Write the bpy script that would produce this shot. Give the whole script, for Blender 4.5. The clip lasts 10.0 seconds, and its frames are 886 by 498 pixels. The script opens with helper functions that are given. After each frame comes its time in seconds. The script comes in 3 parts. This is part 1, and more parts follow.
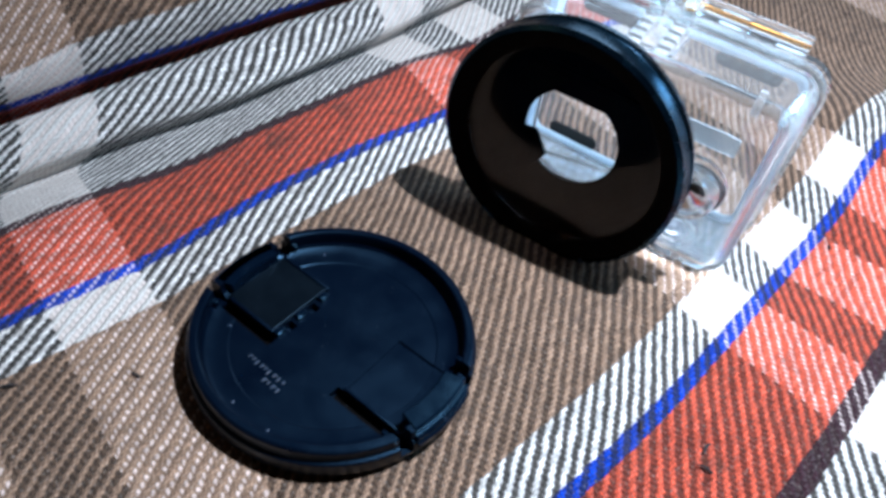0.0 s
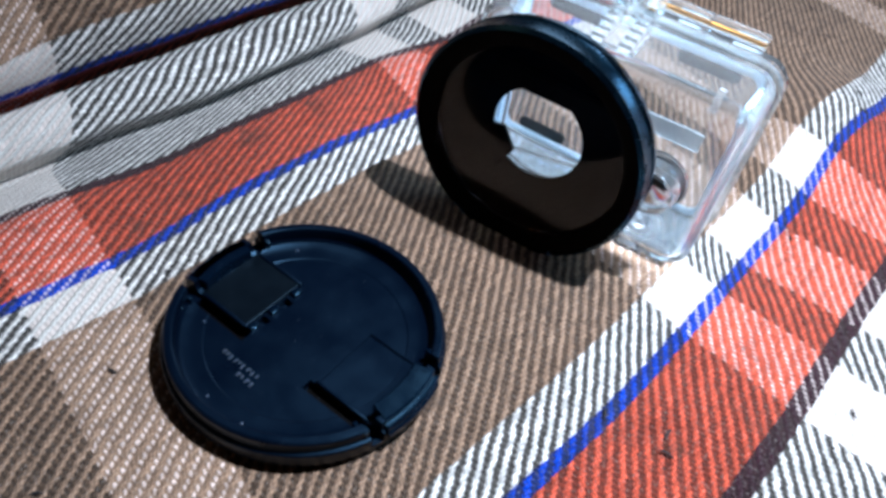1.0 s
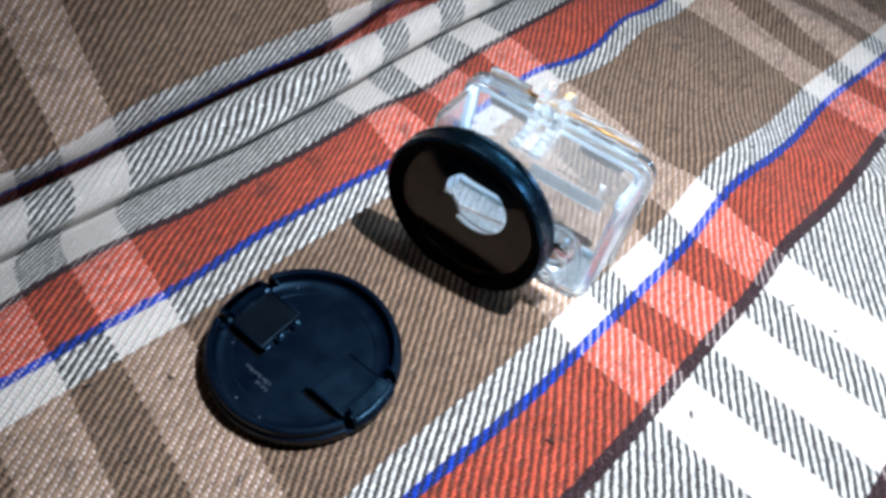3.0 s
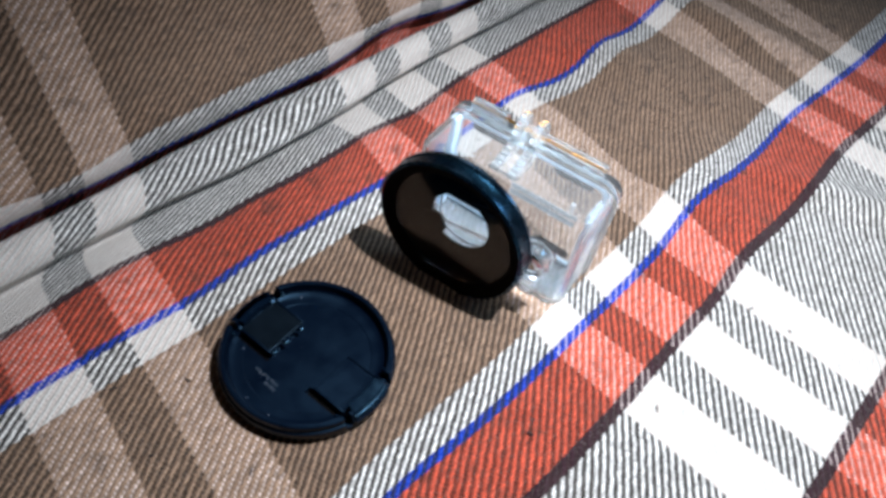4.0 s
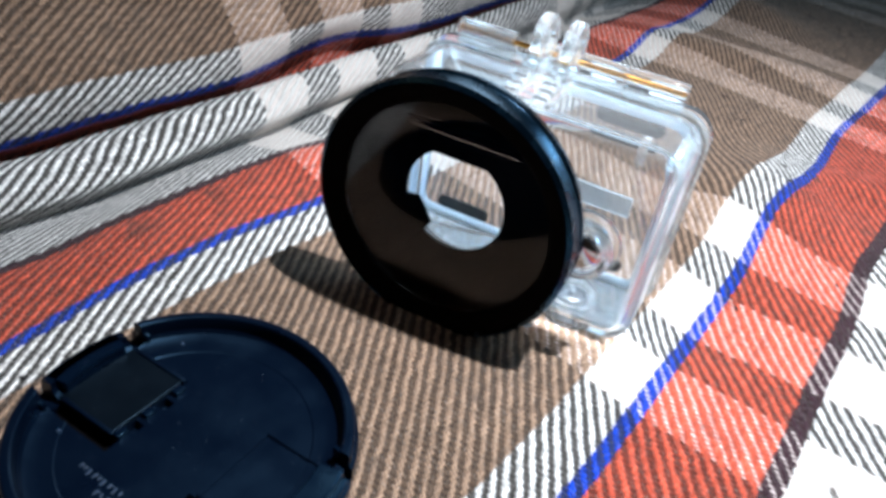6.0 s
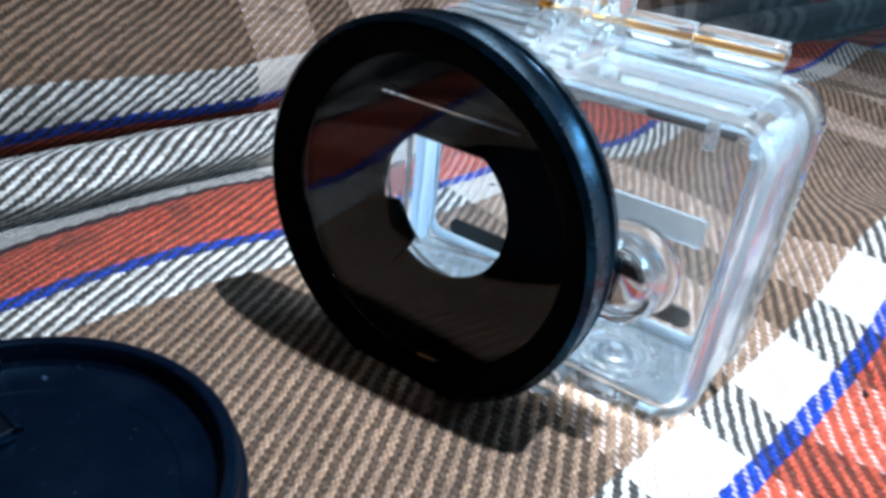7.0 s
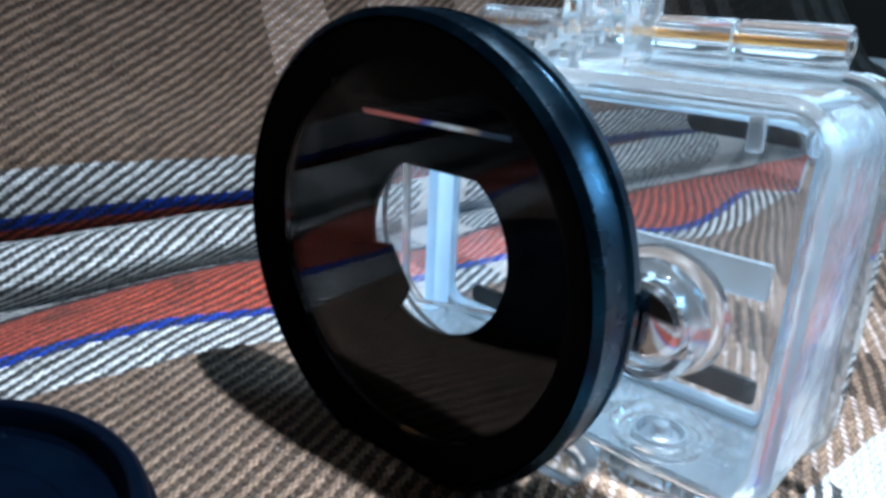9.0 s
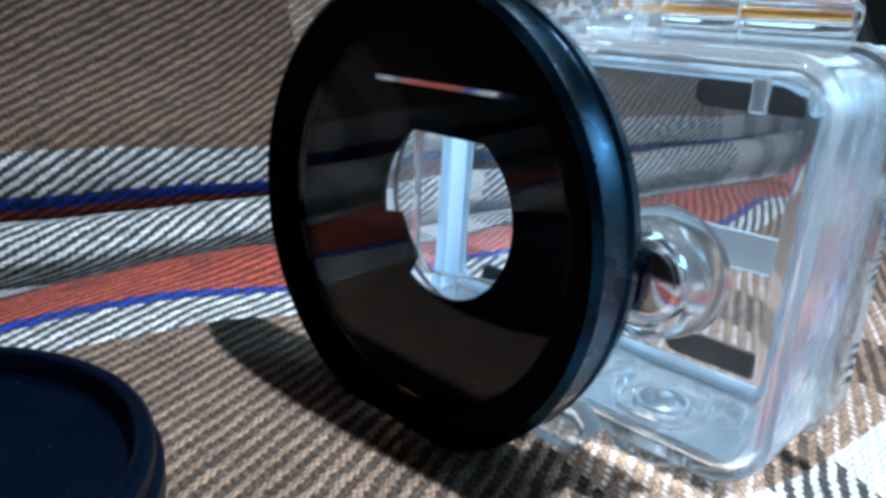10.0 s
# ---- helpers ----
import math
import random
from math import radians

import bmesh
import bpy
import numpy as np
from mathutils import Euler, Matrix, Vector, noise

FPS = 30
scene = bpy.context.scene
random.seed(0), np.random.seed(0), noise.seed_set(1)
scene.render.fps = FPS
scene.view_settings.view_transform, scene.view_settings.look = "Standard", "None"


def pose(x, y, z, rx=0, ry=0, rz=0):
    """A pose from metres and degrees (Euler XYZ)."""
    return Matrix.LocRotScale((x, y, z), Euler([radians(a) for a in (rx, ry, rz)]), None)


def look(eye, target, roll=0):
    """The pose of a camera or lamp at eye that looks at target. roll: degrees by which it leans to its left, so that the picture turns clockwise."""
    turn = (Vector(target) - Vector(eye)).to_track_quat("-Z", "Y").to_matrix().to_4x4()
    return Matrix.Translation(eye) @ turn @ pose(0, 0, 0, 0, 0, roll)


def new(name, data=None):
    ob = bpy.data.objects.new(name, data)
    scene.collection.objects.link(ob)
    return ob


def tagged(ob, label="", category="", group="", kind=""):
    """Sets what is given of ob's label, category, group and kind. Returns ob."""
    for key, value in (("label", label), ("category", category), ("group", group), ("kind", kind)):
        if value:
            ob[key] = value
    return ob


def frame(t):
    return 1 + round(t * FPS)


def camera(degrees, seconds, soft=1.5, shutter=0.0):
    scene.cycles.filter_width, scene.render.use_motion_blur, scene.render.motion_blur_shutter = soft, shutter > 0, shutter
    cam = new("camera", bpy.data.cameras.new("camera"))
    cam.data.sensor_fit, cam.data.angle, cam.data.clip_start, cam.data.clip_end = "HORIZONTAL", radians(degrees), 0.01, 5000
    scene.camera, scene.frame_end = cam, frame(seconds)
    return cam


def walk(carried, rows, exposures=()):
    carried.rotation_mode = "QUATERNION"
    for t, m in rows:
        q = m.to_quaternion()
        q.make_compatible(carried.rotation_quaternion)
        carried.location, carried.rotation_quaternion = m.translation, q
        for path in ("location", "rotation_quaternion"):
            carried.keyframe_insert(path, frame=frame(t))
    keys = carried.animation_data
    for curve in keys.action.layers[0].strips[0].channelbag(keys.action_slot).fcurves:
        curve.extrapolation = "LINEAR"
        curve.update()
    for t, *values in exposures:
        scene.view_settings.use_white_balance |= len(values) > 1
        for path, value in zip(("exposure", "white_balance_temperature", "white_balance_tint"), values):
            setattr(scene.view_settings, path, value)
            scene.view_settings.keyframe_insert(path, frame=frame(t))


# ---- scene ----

# ---- camera ----
cam = camera(61.9, 10.0, soft=3.4, shutter=0.5)
PATH = [
    (0, (-0.03729, -0.11440, 0.12662), (-0.02630, 0.02563, -0.01575), 9.47),
    (0.5, (-0.03697, -0.11392, 0.12725), (-0.02381, 0.02629, -0.01477), 9.79),
    (1, (-0.03463, -0.11635, 0.13056), (-0.01900, 0.02191, -0.01310), 10.35),
    (1.5, (-0.03295, -0.11953, 0.14104), (-0.01798, 0.01503, -0.00616), 10.19),
    (2, (-0.02942, -0.12384, 0.15623), (-0.01402, 0.00441, 0.00354), 11.45),
    (2.5, (-0.02748, -0.12981, 0.18000), (-0.01343, -0.00385, 0.02529), 11.56),
    (4, (-0.02704, -0.15041, 0.22050), (-0.01156, -0.02306, 0.06706), 11.19),
    (4.5, (-0.02326, -0.15441, 0.22520), (-0.00761, -0.02596, 0.07270), 11.06),
    (5, (-0.02611, -0.14756, 0.19241), (-0.00438, -0.01214, 0.04684), 11.57),
    (5.2, (-0.02914, -0.13939, 0.17250), (-0.00857, -0.00297, 0.02800), 12.60),
    (5.5, (-0.03155, -0.12606, 0.13655), (-0.00560, 0.02187, 0.00448), 11.81),
    (5.8, (-0.02593, -0.11358, 0.11381), (0.00573, 0.04402, -0.00468), 11.24),
    (6, (-0.02551, -0.10991, 0.10907), (0.00237, 0.05159, -0.00555), 9.39),
    (6.2, (-0.01882, -0.10491, 0.10315), (0.00348, 0.06089, -0.00645), 10.17),
    (7.3, (0.00580, -0.07210, 0.07160), (-0.00023, 0.10520, -0.02076), 5.61),
    (7.5, (0.00962, -0.07025, 0.07137), (0.00366, 0.10869, -0.01777), 5.84),
    (8, (0.01112, -0.06913, 0.06848), (-0.00192, 0.11361, -0.01173), 4.24),
    (8.5, (0.01250, -0.06585, 0.06355), (-0.01207, 0.11861, -0.00976), 2.75),
    (9, (0.01362, -0.06432, 0.05802), (-0.01681, 0.12187, -0.00837), 2.59),
    (9.5, (0.01602, -0.06474, 0.05411), (-0.01623, 0.12266, -0.00788), 3.53),
    (10, (0.01648, -0.06751, 0.05181), (-0.02031, 0.11924, -0.00961), 3.51),
]
EXPOSURES = [(0.0, 0.46, 5750, 11), (2.5, 0.44, 6000, 11), (4.5, 0.26, 6400, 13), (5.2, 0.28, 6400, 13), (5.5, 0.18, 6400, 14), (6.0, 0.58, 6250, 11), (7.5, 0.34, 5600, 6), (8.5, 0.26, 5450, 4), (9.0, 0.31, 5450, 5), (10.0, 0.27, 5450, 4)]
walk(cam, [(t, look(eye, target, roll)) for t, eye, target, roll in PATH], EXPOSURES)

# ---- light ----
world = bpy.data.worlds.new("room_air")
scene.world = world
world.use_nodes = True
world.node_tree.nodes["Background"].inputs[0].default_value = (0.75, 0.62, 0.50, 1)
world.node_tree.nodes["Background"].inputs[1].default_value = 0.02

BULB = Vector((0.095, 0.008, 0.39))
bulb_light = bpy.data.lights.new("bulb_light", "SPOT")
bulb_light.spot_size, bulb_light.spot_blend = radians(96), 1.0
bulb_light.energy = 12.4
bulb_light.color = (0.90, 0.95, 1.0)
bulb_light.shadow_soft_size = 0.005
new("bulb_light", bulb_light).matrix_world = look(BULB, (0.104, -0.014, 0.0))

# daylight through the window behind the case
sky_light = bpy.data.lights.new("window_light", "AREA")
sky_light.shape, sky_light.size, sky_light.size_y = "RECTANGLE", 0.24, 0.66
sky_light.energy, sky_light.color = 9.0, (0.36, 0.70, 1.0)
new("window_light", sky_light).matrix_world = look((2.17, 1.15, 0.95), (0.0, 0.0, 0.2))

north_light = bpy.data.lights.new("north_window_light", "AREA")
north_light.shape, north_light.size, north_light.size_y = "RECTANGLE", 0.98, 0.93
north_light.energy, north_light.color = 5.6, (0.62, 0.84, 1.0)
new("north_window_light", north_light).matrix_world = look((0.70, 2.19, 0.775), (0.70, 0.0, 0.775))

# warm fill added from the west to tint the shadows, no known source
west_fill = bpy.data.lights.new("west_fill_light", "AREA")
west_fill.shape, west_fill.size, west_fill.size_y = "RECTANGLE", 0.78, 1.96
west_fill.energy, west_fill.color = 2.6, (1.0, 0.50, 0.20)
new("west_fill_light", west_fill).matrix_world = look((-2.19, -0.40, 0.50), (0.0, -0.40, 0.50))


# ---- materials ----
class Net:
    """A small helper round a node tree."""

    def __init__(self, name):
        self.mat = bpy.data.materials.new(name)
        self.mat.use_nodes = True
        self.tree = self.mat.node_tree
        self.bsdf = self.tree.nodes["Principled BSDF"]

    def put(self, socket, value):
        if isinstance(value, bpy.types.NodeSocket):
            self.tree.links.new(value, socket)
        elif value is not None:
            socket.default_value = value

    def node(self, kind, *values, **named):
        n = self.tree.nodes.new(kind)
        for key, value in named.items():
            setattr(n, key, value)
        for socket, value in zip(n.inputs, values):
            self.put(socket, value)
        return n

    def math(self, op, a, b=None, c=None):
        return self.node("ShaderNodeMath", a, b, c, operation=op).outputs[0]

    def noise(self, vector, scale, detail=3.0, rough=0.55):
        n = self.node("ShaderNodeTexNoise")
        self.put(n.inputs["Vector"], vector)
        n.inputs["Scale"].default_value, n.inputs["Detail"].default_value, n.inputs["Roughness"].default_value = scale, detail, rough
        return n.outputs["Fac"]

    def span(self, value, a, b, lo, hi):
        n = self.node("ShaderNodeMapRange")
        for socket, v in zip(n.inputs, (value, a, b, lo, hi)):
            self.put(socket, v)
        return n.outputs[0]

    def mix(self, fac, a, b, how="MIX"):
        n = self.node("ShaderNodeMix", data_type="RGBA", blend_type=how)
        self.put(n.inputs["Factor"], fac)
        self.put(n.inputs[6], a)
        self.put(n.inputs[7], b)
        return n.outputs[2]

    def steps(self, value, stops):
        n = self.node("ShaderNodeValToRGB", value)
        ramp = n.color_ramp
        ramp.interpolation = "CONSTANT"
        ramp.elements[0].position, ramp.elements[0].color = stops[0][0], (*stops[0][1], 1)
        ramp.elements[1].position, ramp.elements[1].color = stops[1][0], (*stops[1][1], 1)
        for place, colour in stops[2:]:
            ramp.elements.new(place).color = (*colour, 1)
        return n.outputs[0]

    def bump(self, height, distance, strength=1.0):
        n = self.node("ShaderNodeBump")
        n.inputs["Strength"].default_value, n.inputs["Distance"].default_value = strength, distance
        self.put(n.inputs["Height"], height)
        self.put(self.bsdf.inputs["Normal"], n.outputs[0])

    def set(self, **values):
        for key, value in values.items():
            self.put(self.bsdf.inputs[key.replace("_", " ")], value)
        return self.mat

    def place(self):
        return self.node("ShaderNodeTexCoord").outputs["Object"]


BROWN, DARK, WHITE = (0.43, 0.278, 0.184), (0.040, 0.036, 0.032), (0.95, 0.94, 0.91)
PALE = (0.80, 0.71, 0.675)
RED, BLUE, MAROON = (0.82, 0.125, 0.062), (0.001, 0.064, 0.66), (0.045, 0.012, 0.022)
PERIOD_S, PERIOD_R = 0.2242, 0.195
THREAD_S, THREAD_R = 0.00078, 0.00111


def plaid():
    """Twill plaid: coloured stripes of warp and weft, woven two over two under, in the cloth's own coordinates."""
    k = Net("plaid_twill")
    uv = k.node("ShaderNodeUVMap", uv_map="weave").outputs[0]
    wob = k.node("ShaderNodeTexNoise")
    k.put(wob.inputs["Vector"], uv)
    wob.inputs["Scale"].default_value, wob.inputs["Detail"].default_value = 300.0, 2.0
    shift = k.node("ShaderNodeVectorMath", wob.outputs["Color"], (0.5, 0.5, 0.5), operation="SUBTRACT").outputs[0]
    shift = k.node("ShaderNodeVectorMath", shift, operation="SCALE")
    shift.inputs[3].default_value = 0.0012
    fuzz = k.node("ShaderNodeTexNoise")
    k.put(fuzz.inputs["Vector"], uv)
    fuzz.inputs["Scale"].default_value, fuzz.inputs["Detail"].default_value, fuzz.inputs["Roughness"].default_value = 1500.0, 3.0, 0.7
    stray = k.node("ShaderNodeVectorMath", k.node("ShaderNodeVectorMath", fuzz.outputs["Color"], (0.5, 0.5, 0.5), operation="SUBTRACT").outputs[0], operation="SCALE")
    stray.inputs[3].default_value = 0.0008
    moved = k.node("ShaderNodeVectorMath", uv, shift.outputs[0], operation="ADD").outputs[0]
    moved = k.node("ShaderNodeVectorMath", moved, stray.outputs[0], operation="ADD").outputs[0]
    sep = k.node("ShaderNodeSeparateXYZ", moved)
    s, r = sep.outputs[0], sep.outputs[1]

    # stripes across, from the middle of one brown field
    a0 = k.math("FRACT", k.math("DIVIDE", k.math("ADD", s, 0.0512 + PERIOD_S * 8), PERIOD_S))
    p = lambda mm: mm / 1000 / PERIOD_S  # noqa: E731
    across = k.steps(a0, [
        (0.0, BROWN), (p(38.6), WHITE), (p(50.7), BLUE), (p(54.2), RED), (p(78.4), MAROON), (p(82.8), WHITE),
        (p(141.4), MAROON), (p(145.8), RED), (p(170.0), BLUE), (p(173.6), WHITE), (p(185.6), BROWN)])
    q = lambda mm: mm / 1000 / PERIOD_R  # noqa: E731
    b0 = k.math("FRACT", k.math("DIVIDE", k.math("ADD", r, -0.026 + PERIOD_R * 8), PERIOD_R))
    along = k.steps(b0, [
        (0.0, PALE), (q(20.0), DARK), (q(36.5), PALE), (q(56.5), DARK), (q(73.0), PALE), (q(93.0), DARK)])

    i, j = k.math("DIVIDE", s, THREAD_S), k.math("DIVIDE", r, THREAD_R)
    slant = k.math("ADD", k.math("MULTIPLY", i, 0.52), k.math("MULTIPLY", k.math("FLOOR", i), 0.48))
    step = k.math("FLOORED_MODULO", k.math("ADD", slant, j), 4.0)
    over = k.math("LESS_THAN", step, 1.95)
    # the hidden thread's hue shows in the gaps between the floats
    grey = k.node("ShaderNodeRGBToBW", across).outputs[0]
    hue = k.node("ShaderNodeVectorMath", across, k.node("ShaderNodeCombineXYZ", grey, grey, grey).outputs[0], operation="DIVIDE").outputs[0]
    hue = k.node("ShaderNodeVectorMath", hue, (2.6, 2.6, 2.6), operation="MINIMUM").outputs[0]
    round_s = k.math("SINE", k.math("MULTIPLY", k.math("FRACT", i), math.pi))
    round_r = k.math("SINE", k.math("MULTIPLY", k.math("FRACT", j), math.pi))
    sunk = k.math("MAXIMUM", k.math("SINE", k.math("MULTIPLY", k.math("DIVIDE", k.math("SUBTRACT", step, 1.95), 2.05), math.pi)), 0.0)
    pale = k.span(k.node("ShaderNodeRGBToBW", along).outputs[0], 0.1, 0.6, 0.0, 1.0)
    # pale yarn over pale yarn gets the least painted shade and unevenness
    both_pale = k.math("MULTIPLY", k.math("MULTIPLY", k.span(grey, 0.4, 0.8, 0.0, 1.0), pale), 0.80)
    # shade between the yarn beads, painted into the gap colour
    gap_shade = k.span(k.math("MULTIPLY", round_r, sunk), 0.05, 0.75, k.span(both_pale, 0.0, 0.80, 0.40, 0.80), 1.18)
    deep = k.span(k.node("ShaderNodeSeparateXYZ", hue).outputs[2], 1.3, 2.2, 0.50, 0.45)
    gap = k.mix(1.0, along, k.mix(deep, (1, 1, 1, 1), hue), "MULTIPLY")
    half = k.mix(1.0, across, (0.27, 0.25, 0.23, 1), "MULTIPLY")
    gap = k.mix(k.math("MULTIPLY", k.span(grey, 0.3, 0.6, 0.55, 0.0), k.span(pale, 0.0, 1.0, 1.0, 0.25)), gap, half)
    gap = k.mix(1.0, gap, k.node("ShaderNodeCombineXYZ", gap_shade, gap_shade, gap_shade).outputs[0], "MULTIPLY")
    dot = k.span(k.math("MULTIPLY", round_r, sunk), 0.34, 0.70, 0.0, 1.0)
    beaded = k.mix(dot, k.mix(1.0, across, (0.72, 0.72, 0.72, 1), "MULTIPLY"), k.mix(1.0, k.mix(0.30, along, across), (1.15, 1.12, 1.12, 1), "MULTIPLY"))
    gap = k.mix(k.math("MULTIPLY", pale, k.span(both_pale, 0.0, 0.5, 1.0, 0.0)), gap, beaded)
    # crevice shade along thread edges and twists, painted into the colour
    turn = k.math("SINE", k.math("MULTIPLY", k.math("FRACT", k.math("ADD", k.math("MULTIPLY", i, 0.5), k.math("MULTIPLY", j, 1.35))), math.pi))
    edge_shade = k.span(k.math("MULTIPLY", k.math("POWER", round_s, 0.5), turn), 0.15, 0.85, k.span(k.node("ShaderNodeRGBToBW", across).outputs[0], 0.15, 0.5, 0.40, 0.76), 1.22)
    across = k.mix(1.0, across, k.node("ShaderNodeCombineXYZ", edge_shade, edge_shade, edge_shade).outputs[0], "MULTIPLY")
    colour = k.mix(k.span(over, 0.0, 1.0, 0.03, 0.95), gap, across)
    # every float a little lighter or darker than the next
    bar = k.math("FLOOR", k.math("DIVIDE", k.math("ADD", k.math("FLOOR", i), j), 4.0))
    chance = k.node("ShaderNodeTexWhiteNoise", noise_dimensions="2D")
    k.put(chance.inputs["Vector"], k.node("ShaderNodeCombineXYZ", k.math("FLOOR", i), bar, 0.0).outputs[0])
    uneven = k.mix(chance.outputs["Value"], (0.70, 0.69, 0.68, 1), (1.24, 1.24, 1.24, 1))
    colour = k.mix(1.0, colour, k.mix(both_pale, uneven, (0.88, 0.88, 0.865, 1)), "MULTIPLY")
    # fibres, pilling and worn smudges
    fibre = k.noise(uv, 2600.0, 3.0, 0.7)
    tuft = k.noise(uv, 900.0, 3.0, 0.65)
    speck = k.noise(uv, 1700.0, 2.0, 0.5)
    smudge = k.noise(uv, 38.0, 4.0, 0.6)
    worn = k.mix(k.span(fibre, 0.3, 0.72, 0.0, 1.0), (0.70, 0.69, 0.68, 1), (1.22, 1.22, 1.21, 1))
    colour = k.mix(1.0, colour, k.mix(both_pale, worn, (0.88, 0.88, 0.865, 1)), "MULTIPLY")
    colour = k.mix(k.span(tuft, 0.60, 0.74, 0.0, 0.20), colour, (0.50, 0.46, 0.42, 1), "LIGHTEN")
    colour = k.mix(k.span(speck, 0.60, 0.68, 0.0, 0.28), colour, (0.62, 0.57, 0.52, 1), "LIGHTEN")
    stain = k.noise(uv, 95.0, 3.0, 0.6)
    colour = k.mix(k.math("MULTIPLY", k.span(stain, 0.58, 0.70, 0.0, 1.0), k.span(grey, 0.25, 0.6, 0.55, 0.10)), colour, (0.055, 0.042, 0.036, 1), "DARKEN")
    colour = k.mix(k.span(smudge, 0.56, 0.80, 0.0, 0.25), colour, (0.10, 0.080, 0.065, 1))
    # relief: each float is a small rounded bar
    height = k.node("ShaderNodeMix", data_type="FLOAT")
    k.put(height.inputs[0], over)
    k.put(height.inputs[2], k.math("MULTIPLY", round_r, 0.55))
    k.put(height.inputs[3], round_s)
    rib = k.math("SINE", k.math("MULTIPLY", k.math("DIVIDE", step, 1.95), math.pi))
    rib = k.math("MAXIMUM", rib, 0.0)
    tall = k.math("ADD", k.math("MULTIPLY", height.outputs[0], 0.6), k.math("ADD", k.math("MULTIPLY", rib, 0.9), k.math("MULTIPLY", fibre, k.span(both_pale, 0.0, 0.80, 0.8, 0.35))))
    k.bump(tall, 0.0006, 1.0)
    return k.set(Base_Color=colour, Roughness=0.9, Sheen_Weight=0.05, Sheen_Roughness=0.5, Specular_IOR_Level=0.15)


def plastic_black(name, tint, rough, grain, shine=0.5, ior=1.5, gloss=(1, 1, 1)):
    k = Net(name)
    at = k.place()
    fine, broad = k.noise(at, 2500.0, 2.0), k.noise(at, 120.0, 4.0)
    scuff = k.noise(at, 700.0, 5.0, 0.75)
    colour = k.mix(k.span(scuff, 0.62, 0.72, 0.0, 0.5), (*tint, 1), (tint[0] * 2.5 + 0.01, tint[1] * 2.5 + 0.012, tint[2] * 2.5 + 0.015, 1))
    nick = k.noise(at, 1300.0, 2.0, 0.5)
    colour = k.mix(k.span(nick, 0.745, 0.775, 0.0, 0.8), colour, (0.035, 0.050, 0.070, 1))
    k.bump(fine, 0.00005, grain)
    return k.set(Base_Color=colour, Roughness=k.span(broad, 0.3, 0.7, rough - 0.07, rough + 0.1), IOR=ior, Specular_IOR_Level=shine, Specular_Tint=(*gloss, 1))


def clear(name, rough, tint=(1, 1, 1), ior=1.47, through_light=1.0, hazy=0.08, wavy=0.0):
    k = Net(name)
    marks = k.noise(k.place(), 300.0, 4.0, 0.7)
    if wavy:
        k.bump(k.noise(k.place(), 260.0, 2.0), 0.0006, wavy)
    return k.set(Base_Color=(*tint, 1), Roughness=k.span(marks, 0.45, 0.75, rough, rough + hazy), IOR=ior, Transmission_Weight=through_light)


def frosted(name, through_light=0.55):
    k = Net(name)
    return k.set(Base_Color=(0.66, 0.83, 0.96, 1), Roughness=0.35, IOR=1.47, Transmission_Weight=through_light)


def plain(name, tint, rough, metal=0.0, spread=0.15, scale=60.0):
    k = Net(name)
    n = k.noise(k.place(), scale, 4.0)
    lo, hi = [tuple(min(1, c * f) for c in tint) + (1,) for f in (1 - spread, 1 + spread)]
    return k.set(Base_Color=k.mix(n, lo, hi), Roughness=k.span(n, 0.3, 0.7, rough * 0.85, min(1, rough * 1.15)), Metallic=metal)


M_CLOTH = plaid()
M_CAP = plastic_black("cap_plastic", (0.0007, 0.0022, 0.0066), 0.33, 0.5, 0.21, 1.5, (0.28, 0.62, 1.0))
# glossier, bluer copy of the cap plastic, made for the grips' blue highlights
M_GRIP = plastic_black("glossy_cap_plastic", (0.0006, 0.0026, 0.0080), 0.22, 0.3, 0.7, 1.5, (0.3, 0.68, 1.0))
M_TONGUE = plastic_black("worn_tongue_plastic", (0.0010, 0.0020, 0.0036), 0.42, 0.8, 0.13, 1.5, (0.4, 0.7, 1.0))
M_MARK = plastic_black("moulded_mark_plastic", (0.014, 0.030, 0.058), 0.40, 0.3, 0.4)
M_RING = plastic_black("anodised_black", (0.0004, 0.0012, 0.0026), 0.24, 0.6, 0.85, 1.5, (0.14, 0.58, 1.0))
M_MATT = plastic_black("matt_black", (0.0012, 0.0010, 0.0009), 0.6, 0.4, 0.03)
M_RUBBER = plastic_black("black_rubber", (0.004, 0.004, 0.0045), 0.6, 0.3)
M_CLEAR = clear("clear_polycarbonate", 0.015, (0.965, 0.99, 1.0), 1.47, 0.962, 0.05)
M_SIDE = clear("milky_side_plastic", 0.10, (0.86, 0.95, 1.0), 1.47, 0.88, 0.1, 0.3)
M_EDGE = clear("thick_polycarbonate", 0.015, (0.92, 0.975, 1.0), 1.5, 0.89, 0.04, 0.3)
M_GLASS = clear("filter_glass", 0.0, (0.9, 0.92, 0.94), 1.30, 1.0, 0.0)
M_FROST = frosted("frosted_plastic")
# pale blue haze put into the plastic in place of sky reflections
M_TRAY = clear("sky_sheen_plastic", 0.05, (0.80, 0.92, 1.0), 1.47, 0.92, 0.08, 0.6)
M_HAZE = clear("hazed_plastic", 0.20, (0.80, 0.92, 1.0), 1.4, 0.72)
M_FLANGE = clear("flange_plastic", 0.04, (0.84, 0.95, 1.0), 1.49, 0.88, 0.05)
M_STEEL = plain("steel", (0.62, 0.62, 0.63), 0.14, 1.0)
M_CHROME = plain("satin_steel", (0.72, 0.76, 0.80), 0.30, 1.0)
